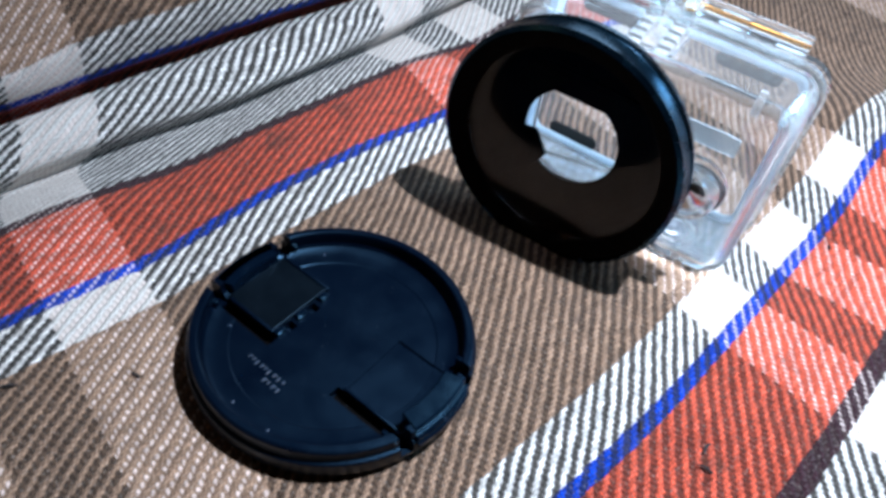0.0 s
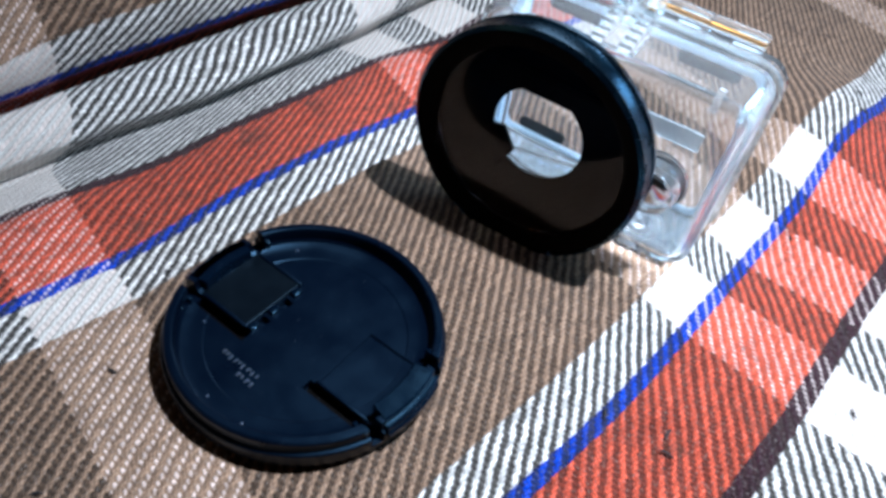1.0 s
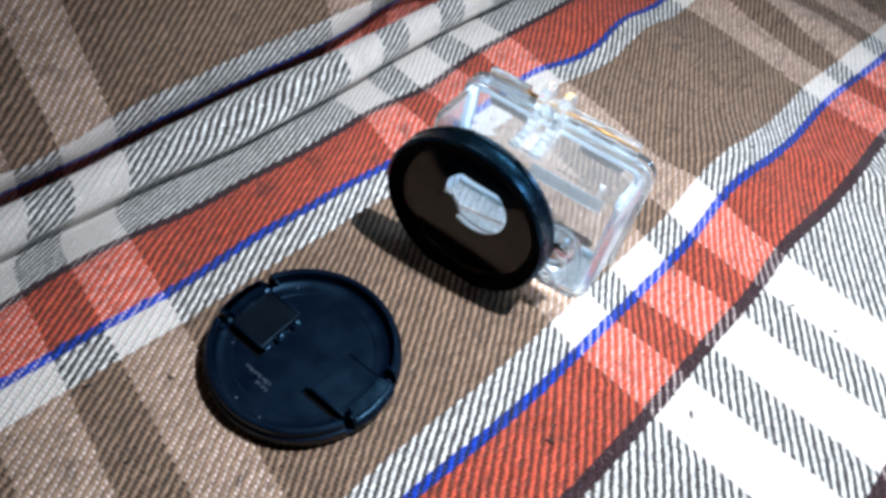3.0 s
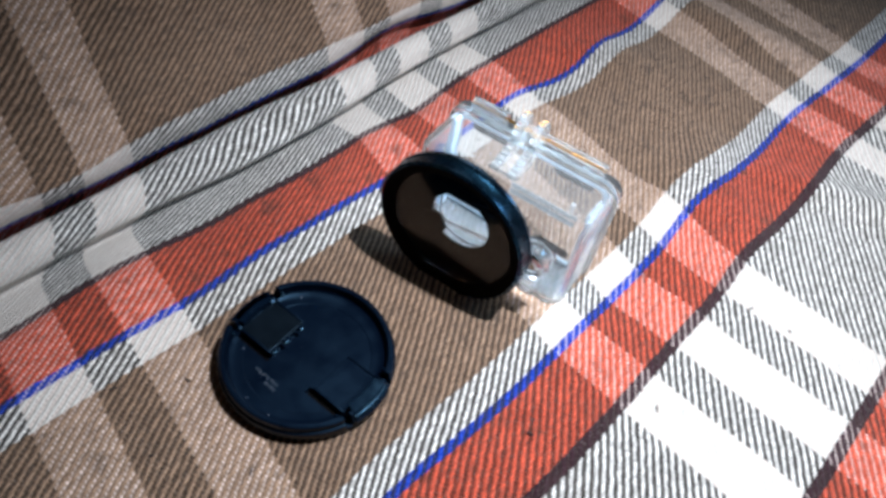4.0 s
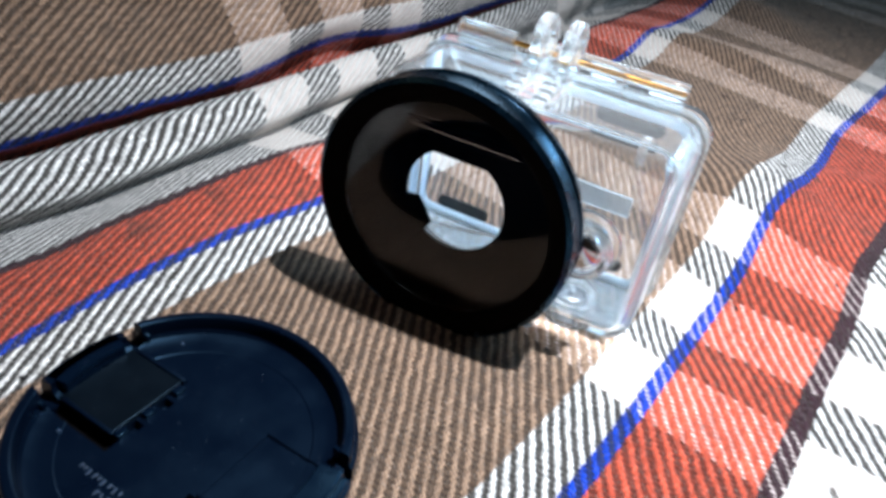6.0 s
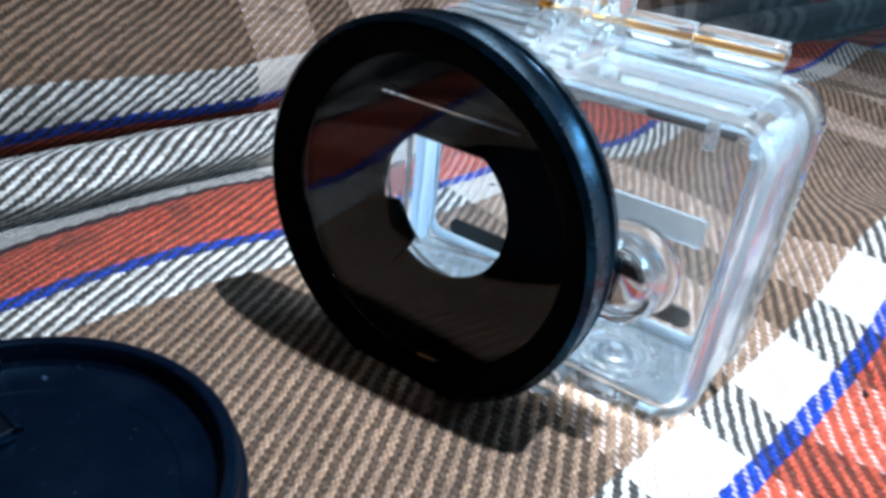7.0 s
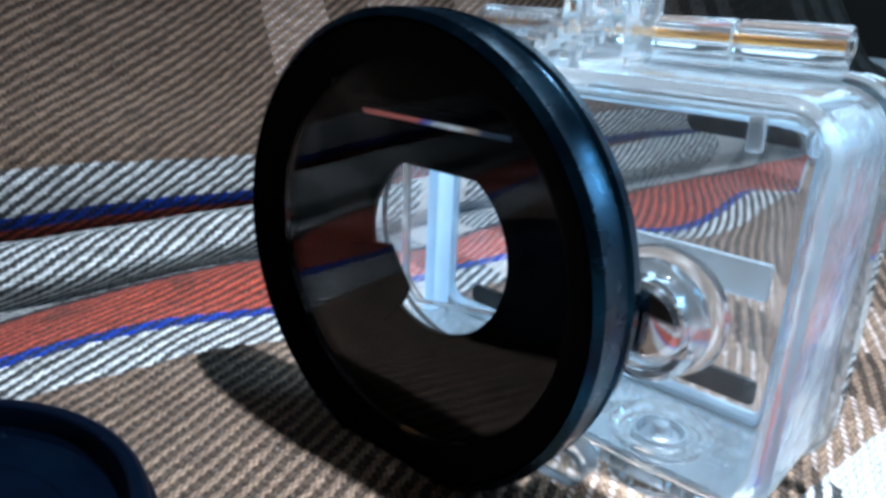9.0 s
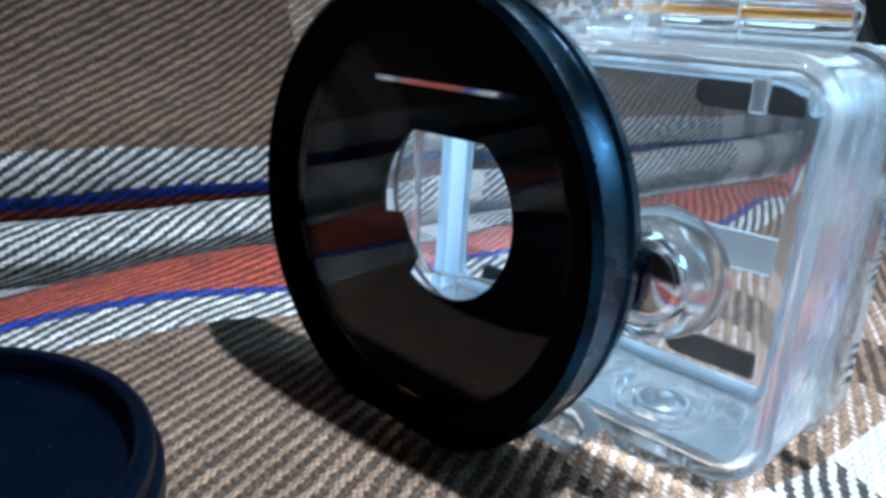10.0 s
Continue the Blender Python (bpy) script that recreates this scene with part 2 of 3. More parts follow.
M_MIRROR = plain("polished_metal", (0.88, 0.89, 0.90), 0.06, 1.0)
M_BRASS = plain("brass", (0.92, 0.42, 0.06), 0.22, 1.0)
M_WALL = plain("dim_wall_paint", (0.12, 0.085, 0.06), 0.85, 0.0, 0.1, 3.0)
M_CEIL = plain("ceiling_paint", (0.16, 0.13, 0.10), 0.9, 0.0, 0.06, 3.0)
M_FLOOR = plain("floor_screed", (0.16, 0.12, 0.10), 0.6, 0.0, 0.25, 6.0)
M_BED = plain("dark_stained_wood", (0.055, 0.026, 0.013), 0.35, 0.0, 0.35, 14.0)
M_LAMP = plain("white_lamp_plastic", (0.8, 0.8, 0.8), 0.4)


# ---- mesh helpers ----
def part(name, bm, material, parent=None, label="", smooth=True, crease=38):
    """Links a bmesh as one mesh object, under a thing or a part."""
    bmesh.ops.recalc_face_normals(bm, faces=bm.faces)
    me = bpy.data.meshes.new(name)
    bm.to_mesh(me)
    bm.free()
    me.materials.append(material)
    if smooth:
        me.shade_smooth()
        me.set_sharp_from_angle(angle=radians(crease))
    ob = new(name, me)
    ob.parent = parent
    return tagged(ob, label)


def thing(name, m, label, category, group=""):
    ob = new(name)
    ob.empty_display_size = 0.02
    ob.matrix_world = m
    return tagged(ob, label, category, group)


def bridge(bm, loops, closed=False, cap_first=False, cap_last=False):
    """Joins loops of the same number of points by quads."""
    rings = [[bm.verts.new(p) for p in loop] for loop in loops]
    pairs = list(zip(rings, rings[1:])) + ([(rings[-1], rings[0])] if closed else [])
    for a, b in pairs:
        for i in range(len(a)):
            j = (i + 1) % len(a)
            bm.faces.new((a[i], a[j], b[j], b[i]))
    if cap_first:
        bm.faces.new(rings[0])
    if cap_last:
        bm.faces.new(rings[-1])
    return bm


def lathe(profile, n=72, axis="z", at=(0, 0, 0), closed=False, caps=False):
    """Turns (radius, height) round an axis through at."""
    loops = []
    for radius, h in profile:
        loop = []
        for i in range(n):
            c, s = math.cos(2 * math.pi * i / n) * radius, math.sin(2 * math.pi * i / n) * radius
            p = {"z": (c, s, h), "y": (c, h, s), "x": (h, c, s)}[axis]
            loop.append((p[0] + at[0], p[1] + at[1], p[2] + at[2]))
        loops.append(loop)
    return bridge(bmesh.new(), loops, closed, caps, caps)


def rrect(x0, x1, z0, z1, r, n=8):
    """A rounded rectangle, anticlockwise, as (x, z)."""
    out = []
    for cx, cz, a in ((x1 - r, z0 + r, -90), (x1 - r, z1 - r, 0), (x0 + r, z1 - r, 90), (x0 + r, z0 + r, 180)):
        for i in range(n + 1):
            t = radians(a + 90 * i / n)
            out.append((cx + r * math.cos(t), cz + r * math.sin(t)))
    return out


def at_y(loop, y):
    return [(x, y, z) for x, z in loop]


def slab(x0, x1, y0, y1, z0, z1, r, e=0.0004):
    """A plate with rounded corners in x and z and softened faces in y."""
    big, small = rrect(x0, x1, z0, z1, r), rrect(x0 + e, x1 - e, z0 + e, z1 - e, max(r - e, 0.0001))
    return bridge(bmesh.new(), [at_y(small, y0), at_y(big, y0 + e), at_y(big, y1 - e), at_y(small, y1)], False, True, True)


def frame_slab(x0, x1, z0, z1, r, w, y0, y1, e=0.0005):
    """A rounded rectangular frame of the width w."""
    def ring(d, y):
        return at_y(rrect(x0 + d, x1 - d, z0 + d, z1 - d, max(r - d, 0.0006)), y)
    return bridge(bmesh.new(), [ring(e, y0), ring(0, y0 + e), ring(0, y1 - e), ring(e, y1), ring(w - e, y1), ring(w, y1 - e), ring(w, y0 + e), ring(w - e, y0)], True)


def box(x0, x1, y0, y1, z0, z1, e=0.0003):
    bm = bmesh.new()
    bmesh.ops.create_cube(bm, size=1, matrix=Matrix.LocRotScale(((x0 + x1) / 2, (y0 + y1) / 2, (z0 + z1) / 2), None, (x1 - x0, y1 - y0, z1 - z0)))
    if e:
        bmesh.ops.bevel(bm, geom=list(bm.edges), offset=e, segments=2, affect="EDGES", profile=0.5)
    return bm


# ---- the room ----
def room():
    def flat(name, label, mat, *b):
        tagged(part(name, box(*b, e=0), mat, None, label, False), kind="structure")
    flat("floor", "dim brown floor of the room", M_FLOOR, -2.2, 2.2, -2.2, 2.2, -0.58, -0.5)
    flat("ceiling", "plain pale painted ceiling", M_CEIL, -2.2, 2.2, -2.2, 2.2, 1.9, 1.98)
    flat("wall_south", "dim plain painted wall", M_WALL, -2.2, 2.2, -2.3, -2.2, -0.5, 1.9)
    def edge(y0, y1, z0, z1, x):
        return [(x, y0, z0), (x, y1, z0), (x, y1, z1), (x, y0, z1)]
    wall = bridge(bmesh.new(), [edge(-2.2, 2.2, -0.5, 1.9, 2.2), edge(-2.2, 2.2, -0.5, 1.9, 2.3), edge(0.75, 1.55, 0.45, 1.45, 2.3), edge(0.75, 1.55, 0.45, 1.45, 2.2)], True)
    tagged(part("wall_east", wall, M_WALL, None, "dim plain painted wall with a window opening", False), kind="structure")
    frame_bm = bridge(bmesh.new(), [edge(0.752, 1.548, 0.452, 1.448, 2.22), edge(0.752, 1.548, 0.452, 1.448, 2.28), edge(0.80, 1.50, 0.50, 1.40, 2.28), edge(0.80, 1.50, 0.50, 1.40, 2.22)], True)
    tagged(part("window_1", frame_bm, M_LAMP, None, "plain white window frame in the wall", False), kind="structure")
    def side(x0, x1, z0, z1, y):
        return [(x0, y, z0), (x1, y, z0), (x1, y, z1), (x0, y, z1)]
    wall = bridge(bmesh.new(), [side(-2.2, 2.2, -0.5, 1.9, 2.2), side(-2.2, 2.2, -0.5, 1.9, 2.3), side(0.15, 1.25, 0.25, 1.30, 2.3), side(0.15, 1.25, 0.25, 1.30, 2.2)], True)
    tagged(part("wall_north", wall, M_WALL, None, "dim plain painted wall with a window opening", False), kind="structure")
    frame_bm = bridge(bmesh.new(), [side(0.152, 1.248, 0.252, 1.298, 2.22), side(0.152, 1.248, 0.252, 1.298, 2.28), side(0.20, 1.20, 0.30, 1.25, 2.28), side(0.20, 1.20, 0.30, 1.25, 2.22)], True)
    tagged(part("window_2", frame_bm, M_LAMP, None, "plain white window frame in the wall", False), kind="structure")
    # the west wall is left open only for the added warm fill
    flat("wall_west", "dim plain painted wall beside the opening added for the warm fill", M_WALL, -2.3, -2.2, 0.0, 2.2, -0.5, 1.9)
    flat("wall_west_end", "dim plain painted wall beside the opening added for the warm fill", M_WALL, -2.3, -2.2, -2.2, -0.8, -0.5, 1.9)
    flat("wall_west_head", "dim plain painted wall over the opening added for the warm fill", M_WALL, -2.3, -2.2, -0.8, 0.0, 1.5, 1.9)


room()

# ---- the cloth ----
ORIGIN = Vector((0.0185, -0.0285))
R_AXIS, S_AXIS = Vector((0.669, 0.743)), Vector((0.743, -0.669))


def bell(x, y, cx, cy, wx, wy, turn, h):
    """A rounded swelling of the cloth, turned by degrees."""
    c, s = math.cos(radians(turn)), math.sin(radians(turn))
    a, b = (x - cx) * c + (y - cy) * s, -(x - cx) * s + (y - cy) * c
    return h * math.exp(-(a / wx) ** 2 - (b / wy) ** 2)


def smooth(x, a, b):
    t = min(1.0, max(0.0, (x - a) / (b - a)))
    return t * t * (3 - 2 * t)


# cross-section of the folds beyond the red band: (length along the cloth, distance, height)
FOLDS = [(0.0, 0.0, 0.0), (0.0195, 0.0195, -0.003), (0.0295, 0.028, -0.005), (0.045, 0.0405, -0.0092), (0.052, 0.0472, -0.0118), (0.055, 0.0486, -0.0108),
         (0.0585, 0.0469, -0.0080), (0.062, 0.0452, -0.0042), (0.067, 0.0472, 0.0005), (0.072, 0.0520, 0.0026), (0.077, 0.0572, 0.0018), (0.082, 0.0606, -0.0010), (0.088, 0.0628, -0.0065),
         (0.0965, 0.0642, -0.0140), (0.0995, 0.0657, -0.0150), (0.1025, 0.0664, -0.0130), (0.110, 0.0668, -0.0045), (0.1150, 0.0642, 0.0006), (0.1166, 0.0612, 0.0024), (0.121, 0.0599, 0.0070),
         (0.1265, 0.0596, 0.0120), (0.132, 0.0610, 0.0170), (0.1385, 0.0650, 0.0222), (0.1475, 0.0712, 0.0280), (0.155, 0.0765, 0.0330), (0.180, 0.0920, 0.0525), (0.2095, 0.108, 0.0775), (0.28, 0.148, 0.134),
         (0.40, 0.235, 0.212), (0.55, 0.37, 0.26), (0.70, 0.51, 0.24), (0.90, 0.64, 0.10), (1.02, 0.74, -0.010), (1.6, 1.32, -0.014)]


def folded(length):
    for (l0, d0, h0), (l1, d1, h1) in zip(FOLDS, FOLDS[1:]):
        if length <= l1:
            f = (length - l0) / (l1 - l0)
            return d0 + (d1 - d0) * f, h0 + (h1 - h0) * f
    return FOLDS[-1][1:]


FOLD_FROM = -0.105

# the folds wander and open: length along the cloth, and swells there as (place along the fold, width, shift away, lift) in mm
RIPPLES = [
    (-0.050, ()),
    (0.0, ((-65, 25, 0, -3.0), (-18, 20, -3.0, 2.2), (20, 22, -1.5, -3.4), (70, 30, -2.4, -1.6), (155, 22, -4.0, -2.6), (205, 30, -2.0, -3.6))),
    (0.0246, ((-2, 30, -6.5, 4.0), (-52, 20, 0, -3.2), (65, 22, -1.8, -2.6), (-90, 35, 1.8, 0.6))),
    (0.052, ((8, 26, -3.0, 1.2), (-35, 25, -2.5, 0.4), (100, 40, 2.4, 1.5))),
    (0.062, ((-20, 48, -4.2, -0.6), (12, 26, -1.5, 0.6))),
    (0.073, ((-22, 46, 4.6, -3.2),)),
    (0.106, ((-40, 62, 6.0, -1.5),)),
    (0.1175, ((12, 36, 2.5, -2.2), (-45, 30, 1.0, -0.8), (66, 28, 2.5, 3.6))),
    (0.1318, ((4, 32, 5.0, -3.6), (-105, 25, -2.6, -2.8))),
    (0.240, ()),
]
# sideways wander of the red band in front
WANDER = ((-50, 30, 3.2), (70, 30, 1.2), (125, 24, 4.0), (160, 24, 1.2), (225, 45, 4.6))


def swell(r, bells):
    dq = dz = 0.0
    for place, width, away, lift in bells:
        w = math.exp(-((r * 1000 - place) / width) ** 2)
        dq, dz = dq + away * w / 1000, dz + lift * w / 1000
    return dq, dz


def ripple(length, r):
    for (l0, a), (l1, b) in zip(RIPPLES, RIPPLES[1:]):
        if l0 <= length < l1:
            f = smooth(length, l0, l1)
            (qa, za), (qb, zb) = swell(r, a), swell(r, b)
            return qa + (qb - qa) * f, za + (zb - za) * f
    return 0.0, 0.0


def lay(s, r):
    """Where the cloth's point (s, r) lies."""
    z, q = 0.0, s
    if s < FOLD_FROM:
        d, z = folded(FOLD_FROM - s)
        q = FOLD_FROM - d
    rr = r - 0.17 * min(q, 0.0) + 0.012 * smooth(-s, 0.150, 0.180)
    rr -= 0.40 * max(rr - 0.27, 0.0) * smooth(-s, 0.125, 0.165)
    dq, dz = ripple(FOLD_FROM - s, r)
    dq += sum(away * math.exp(-((r * 1000 - place) / width) ** 2) for place, width, away in WANDER) / 1000 * math.exp(-((s - 0.012) / 0.045) ** 2)
    z += dz
    p = ORIGIN + S_AXIS * (q - dq) + R_AXIS * rr
    x, y = p
    if s < -0.155:
        z += 0.007 * smooth(rr, 0.14, 0.42) * (smooth(-s, 0.155, 0.170) - smooth(-s, 0.185, 0.195))
    z -= 0.20 * smooth(rr, 0.44, 0.60) * smooth(-s, 0.222, 0.262)
    z += bell(x, y, 0.105, 0.082, 0.03, 0.018, 55, 0.010)
    z += bell(x, y, 0.047, 0.150, 0.02, 0.015, 50, -0.005) + bell(x, y, 0.085, 0.175, 0.022, 0.02, 20, 0.004)
    z += bell(x, y, 0.150, 0.215, 0.05, 0.016, -30, 0.006) + bell(x, y, 0.19, 0.30, 0.05, 0.022, 120, 0.008)
    z += bell(x, y, 0.205, 0.075, 0.06, 0.010, 160, 0.006)
    z += bell(x, y, 0.062, 0.020, 0.022, 0.018, 0, -0.004)
    z -= 0.0145 * max(smooth(s, 0.40, 0.70), smooth(rr, 0.60, 0.90), smooth(-rr, 0.40, 0.70))
    z += 0.0012 * noise.noise((x * 22, y * 22, 1.7)) + 0.0004 * noise.noise((x * 70, y * 70, 4.1))
    return x, y, max(z, -0.0168)


def cloth():
    def ladder(stops):
        out = []
        for (a, b, n) in stops:
            out += [a + (b - a) * i / n for i in range(n)]
        return out + [stops[-1][1]]
    ss = ladder([(-1.1, -0.35, 24), (-0.35, -0.215, 36), (-0.215, -0.10, 92), (-0.10, 0.20, 90), (0.20, 0.5, 36), (0.5, 0.9, 10)])
    rs = ladder([(-0.9, -0.35, 12), (-0.35, -0.2, 20), (-0.2, 0.30, 150), (0.30, 0.55, 50), (0.55, 1.2, 30)])
    verts = [lay(s, r) for s in ss for r in rs]
    n = len(rs)
    faces = [(i * n + j, i * n + j + 1, (i + 1) * n + j + 1, (i + 1) * n + j) for i in range(len(ss) - 1) for j in range(n - 1)]
    me = bpy.data.meshes.new("plaid_blanket")
    me.from_pydata(verts, [], faces)
    layer = me.uv_layers.new(name="weave")
    flat = [(s, r) for s in ss for r in rs]
    for loop in me.loops:
        layer.data[loop.index].uv = flat[loop.vertex_index]
    me.materials.append(M_CLOTH)
    me.shade_smooth()
    me.flip_normals()
    ob = new("plaid_blanket", me)
    return tagged(ob, "brown, white, red and blue plaid twill blanket lying in folds", "blanket")


cloth()


def bed():
    """The dark wooden platform on which the blanket is spread."""
    m = Matrix(((S_AXIS.x, R_AXIS.x, 0, ORIGIN.x), (S_AXIS.y, R_AXIS.y, 0, ORIGIN.y), (0, 0, 1, -0.5), (0, 0, 0, 1)))
    ob = thing("bed", m, "dark stained wooden platform bed under the plaid blanket", "bed")
    for i in range(6):
        s0 = -1.46 + i * 0.405
        part("plank", box(s0, s0 + 0.402, -0.98, 1.28, 0.452, 0.4825, 0.002), M_BED, ob, "", False)
    for a, b in ((-1.44, -1.41), (0.92, 0.95)):
        part("end_board", box(a, b, -0.96, 1.26, 0.06, 0.4515, 0.003), M_BED, ob, "", False)
    for a, b in ((-0.96, -0.93), (1.23, 1.26)):
        part("side_rail", box(-1.409, 0.919, a, b, 0.25, 0.4515, 0.003), M_BED, ob, "", False)
    for x in (-1.425, 0.935):
        for y in (-0.90, 1.20):
            part("foot", box(x - 0.015, x + 0.015, y - 0.04, y + 0.04, 0.0, 0.059, 0.002), M_BED, ob, "", False)


bed()

# ---- the lens cap ----
def carved(name, bm, cutters):
    """The bmesh with the cutters' volumes taken out of it."""
    def temporary(b):
        bmesh.ops.recalc_face_normals(b, faces=b.faces)
        me = bpy.data.meshes.new("temporary")
        b.to_mesh(me)
        b.free()
        return new("temporary", me)
    base = temporary(bm)
    tools = [temporary(c) for c in cutters]
    for tool in tools:
        mod = base.modifiers.new("cut", "BOOLEAN")
        mod.object, mod.operation, mod.solver = tool, "DIFFERENCE", "EXACT"
    done = bpy.data.meshes.new_from_object(base.evaluated_get(bpy.context.evaluated_depsgraph_get()))
    for ob in (base, *tools):
        bpy.data.objects.remove(ob)
    out = bmesh.new()
    out.from_mesh(done)
    return out


def lens_cap():
    cap = thing("lens_cap", pose(-0.0490, -0.0222, 0.0004, 0, 0, -36.0), "black plastic snap-on lens cap lying inside up on the blanket", "lens cap")
    R = 0.0292
    body = lathe([(0.0, 0.0), (R - 0.0014, 0.0), (R - 0.0002, 0.0006), (R, 0.0012), (R, 0.0042), (R - 0.0002, 0.0045), (R - 0.0007, 0.0047), (R - 0.0008, 0.0050), (R - 0.0008, 0.0069), (R - 0.0010, 0.0072),
                  (R - 0.0014, 0.0074), (R - 0.0024, 0.0074), (R - 0.0027, 0.0072), (R - 0.0029, 0.0067), (R - 0.0031, 0.0046), (R - 0.0036, 0.0038), (R - 0.0046, 0.0033), (R - 0.0060, 0.0031),
                  (0.0213, 0.00305), (0.0210, 0.0029), (0.0, 0.0029)], 144)
    bmesh.ops.remove_doubles(body, verts=body.verts, dist=1e-6)
    cuts = []
    for side in (1, -1):
        cuts.append(box(*sorted((side * 0.0085, side * 0.0232)), -0.0104, -0.0079, 0.0006, 0.0060, 0))
        cuts.append(box(*sorted((side * 0.0100, side * 0.0232)), 0.0084, 0.0088, 0.0020, 0.0060, 0))
        for y in (-0.0094, 0.0094):
            cuts.append(box(*sorted((side * 0.0232, side * 0.0300)), y - 0.0013, y + 0.0013, 0.0022, 0.010, 0))
    for y in (-0.0040, 0.0026):
        cuts.append(box(-0.0100, -0.0078, y - 0.0012, y + 0.0012, 0.0010, 0.0060, 0))
    # the rim steps down where the thumb catch sits
    cuts.append(box(-0.0300, -0.0245, -0.0084, 0.0084, 0.0060, 0.010, 0))
    part("body", carved("body", body, cuts), M_CAP, cap, crease=22)
    for side, top in ((1, 0.0030), (-1, 0.0037)):
        m = pose(0, 0, 0, 0, 0, 0 if side > 0 else 180)
        a = box(0.0102, 0.0236, -0.0078, 0.0082, 0.0028, top, 0.0002)
        a.transform(m if side > 0 else Matrix.Rotation(math.pi, 4, "Z") @ Matrix.Diagonal((1, -1, 1, 1)))
        tongue = part("release_tongue", a, M_CAP if side > 0 else M_TONGUE, cap, "", False)
        # matt black plate stands in for the shade inside the slot
        part("slot_shade_plate", box(*sorted((side * 0.0087, side * 0.0230)), -0.0102, -0.0081, 0.0006, 0.0008, 0), M_MATT, cap)
        if side < 0:
            for y in (-0.0077, 0.0081):
                part("raised_edge", box(-0.0226, -0.0098, y - 0.0004, y + 0.0004, 0.0036, 0.0041, 0.0002), M_CAP, tongue)
            for y in (-0.0066, -0.0007, 0.0060):
                part("tooth", box(-0.0101, -0.0084, y - 0.0011, y + 0.0011, 0.0028, 0.0039, 0.0002), M_GRIP, tongue)
        else:
            part("raised_edge", box(0.0098, 0.0240, -0.0079, -0.0073, 0.0031, 0.0037, 0.0002), M_CAP, tongue)
        arc = [radians(t) for t in range(-15, 16, 2)]
        tiers = ((0.0030, 0.0048, 0.0007), (0.0050, 0.0062, 0.0002), (0.0064, 0.0078, -0.0008)) if side > 0 else ((0.0030, 0.0048, 0.0005), (0.0048, 0.0060, -0.0006))
        for low, high, wide in tiers:
            steps = [(low, wide - 0.0003), (low + 0.0003, wide), (high - 0.0004, wide), (high, wide - 0.0005)]
            loops = []
            for z, over in steps:
                far, near = R + over, R - 0.0052 + 0.0003 * (z == high)
                loops.append([(far * math.cos(t), far * math.sin(t), z) for t in arc] + [(near * math.cos(t), near * math.sin(t), z) for t in reversed(arc)])
            w = bridge(bmesh.new(), loops, False, True, True)
            w.transform(m)
            part("grip", w, M_GRIP, tongue)
        for y in (-0.0112, 0.0112):
            h = box(0.0226, 0.0262, y - 0.0005, y + 0.0005, 0.0037, 0.0070 if side > 0 else 0.0055, 0.0003)
            h.transform(m)
            part("hook", h, M_GRIP, tongue)
    # two lines of worn raised lettering, too small to read
    rng = random.Random(4)
    for row, n in ((0, 9), (1, 4)):
        x = -0.0092 + row * 0.0060
        for i in range(n):
            wide = rng.uniform(0.0005, 0.0010)
            tall = rng.uniform(0.0008, 0.0014)
            y = -0.0140 - row * 0.0019
            part("moulded_mark", box(x, x + wide * 0.45, y - tall, y, 0.0028, 0.00312, 0.00008), M_MARK, cap, "raised illegible moulded mark")
            if rng.random() < 0.6:
                part("moulded_mark", box(x + wide * 0.46, x + wide, y - tall * 0.35, y, 0.0028, 0.00310, 0.00008), M_MARK, cap, "raised illegible moulded mark")
            x += wide + 0.0004
    for a, d in ((140, 0.0236), (196, 0.0245), (262, 0.0240), (284, 0.0243), (215, 0.0215)):
        x, y = d * math.cos(radians(a)), d * math.sin(radians(a))
        part("mould_pip", lathe([(0.0, 0.0035), (0.0003, 0.0034), (0.0005, 0.0030), (0.0005, 0.0028)], 10, "z", (x, y, 0)), M_MARK, cap)
    return cap


lens_cap()

# ---- the clear case ----
CASE = Matrix.Translation((-0.0059, 0.0175, 0.0)) @ pose(0, 0, 0, 0, 0, -32.5)
RING_Z = 0.0267


def clear_part(*args, shade=False, **named):
    ob = part(*args, **named)
    ob.visible_shadow = shade
    return ob


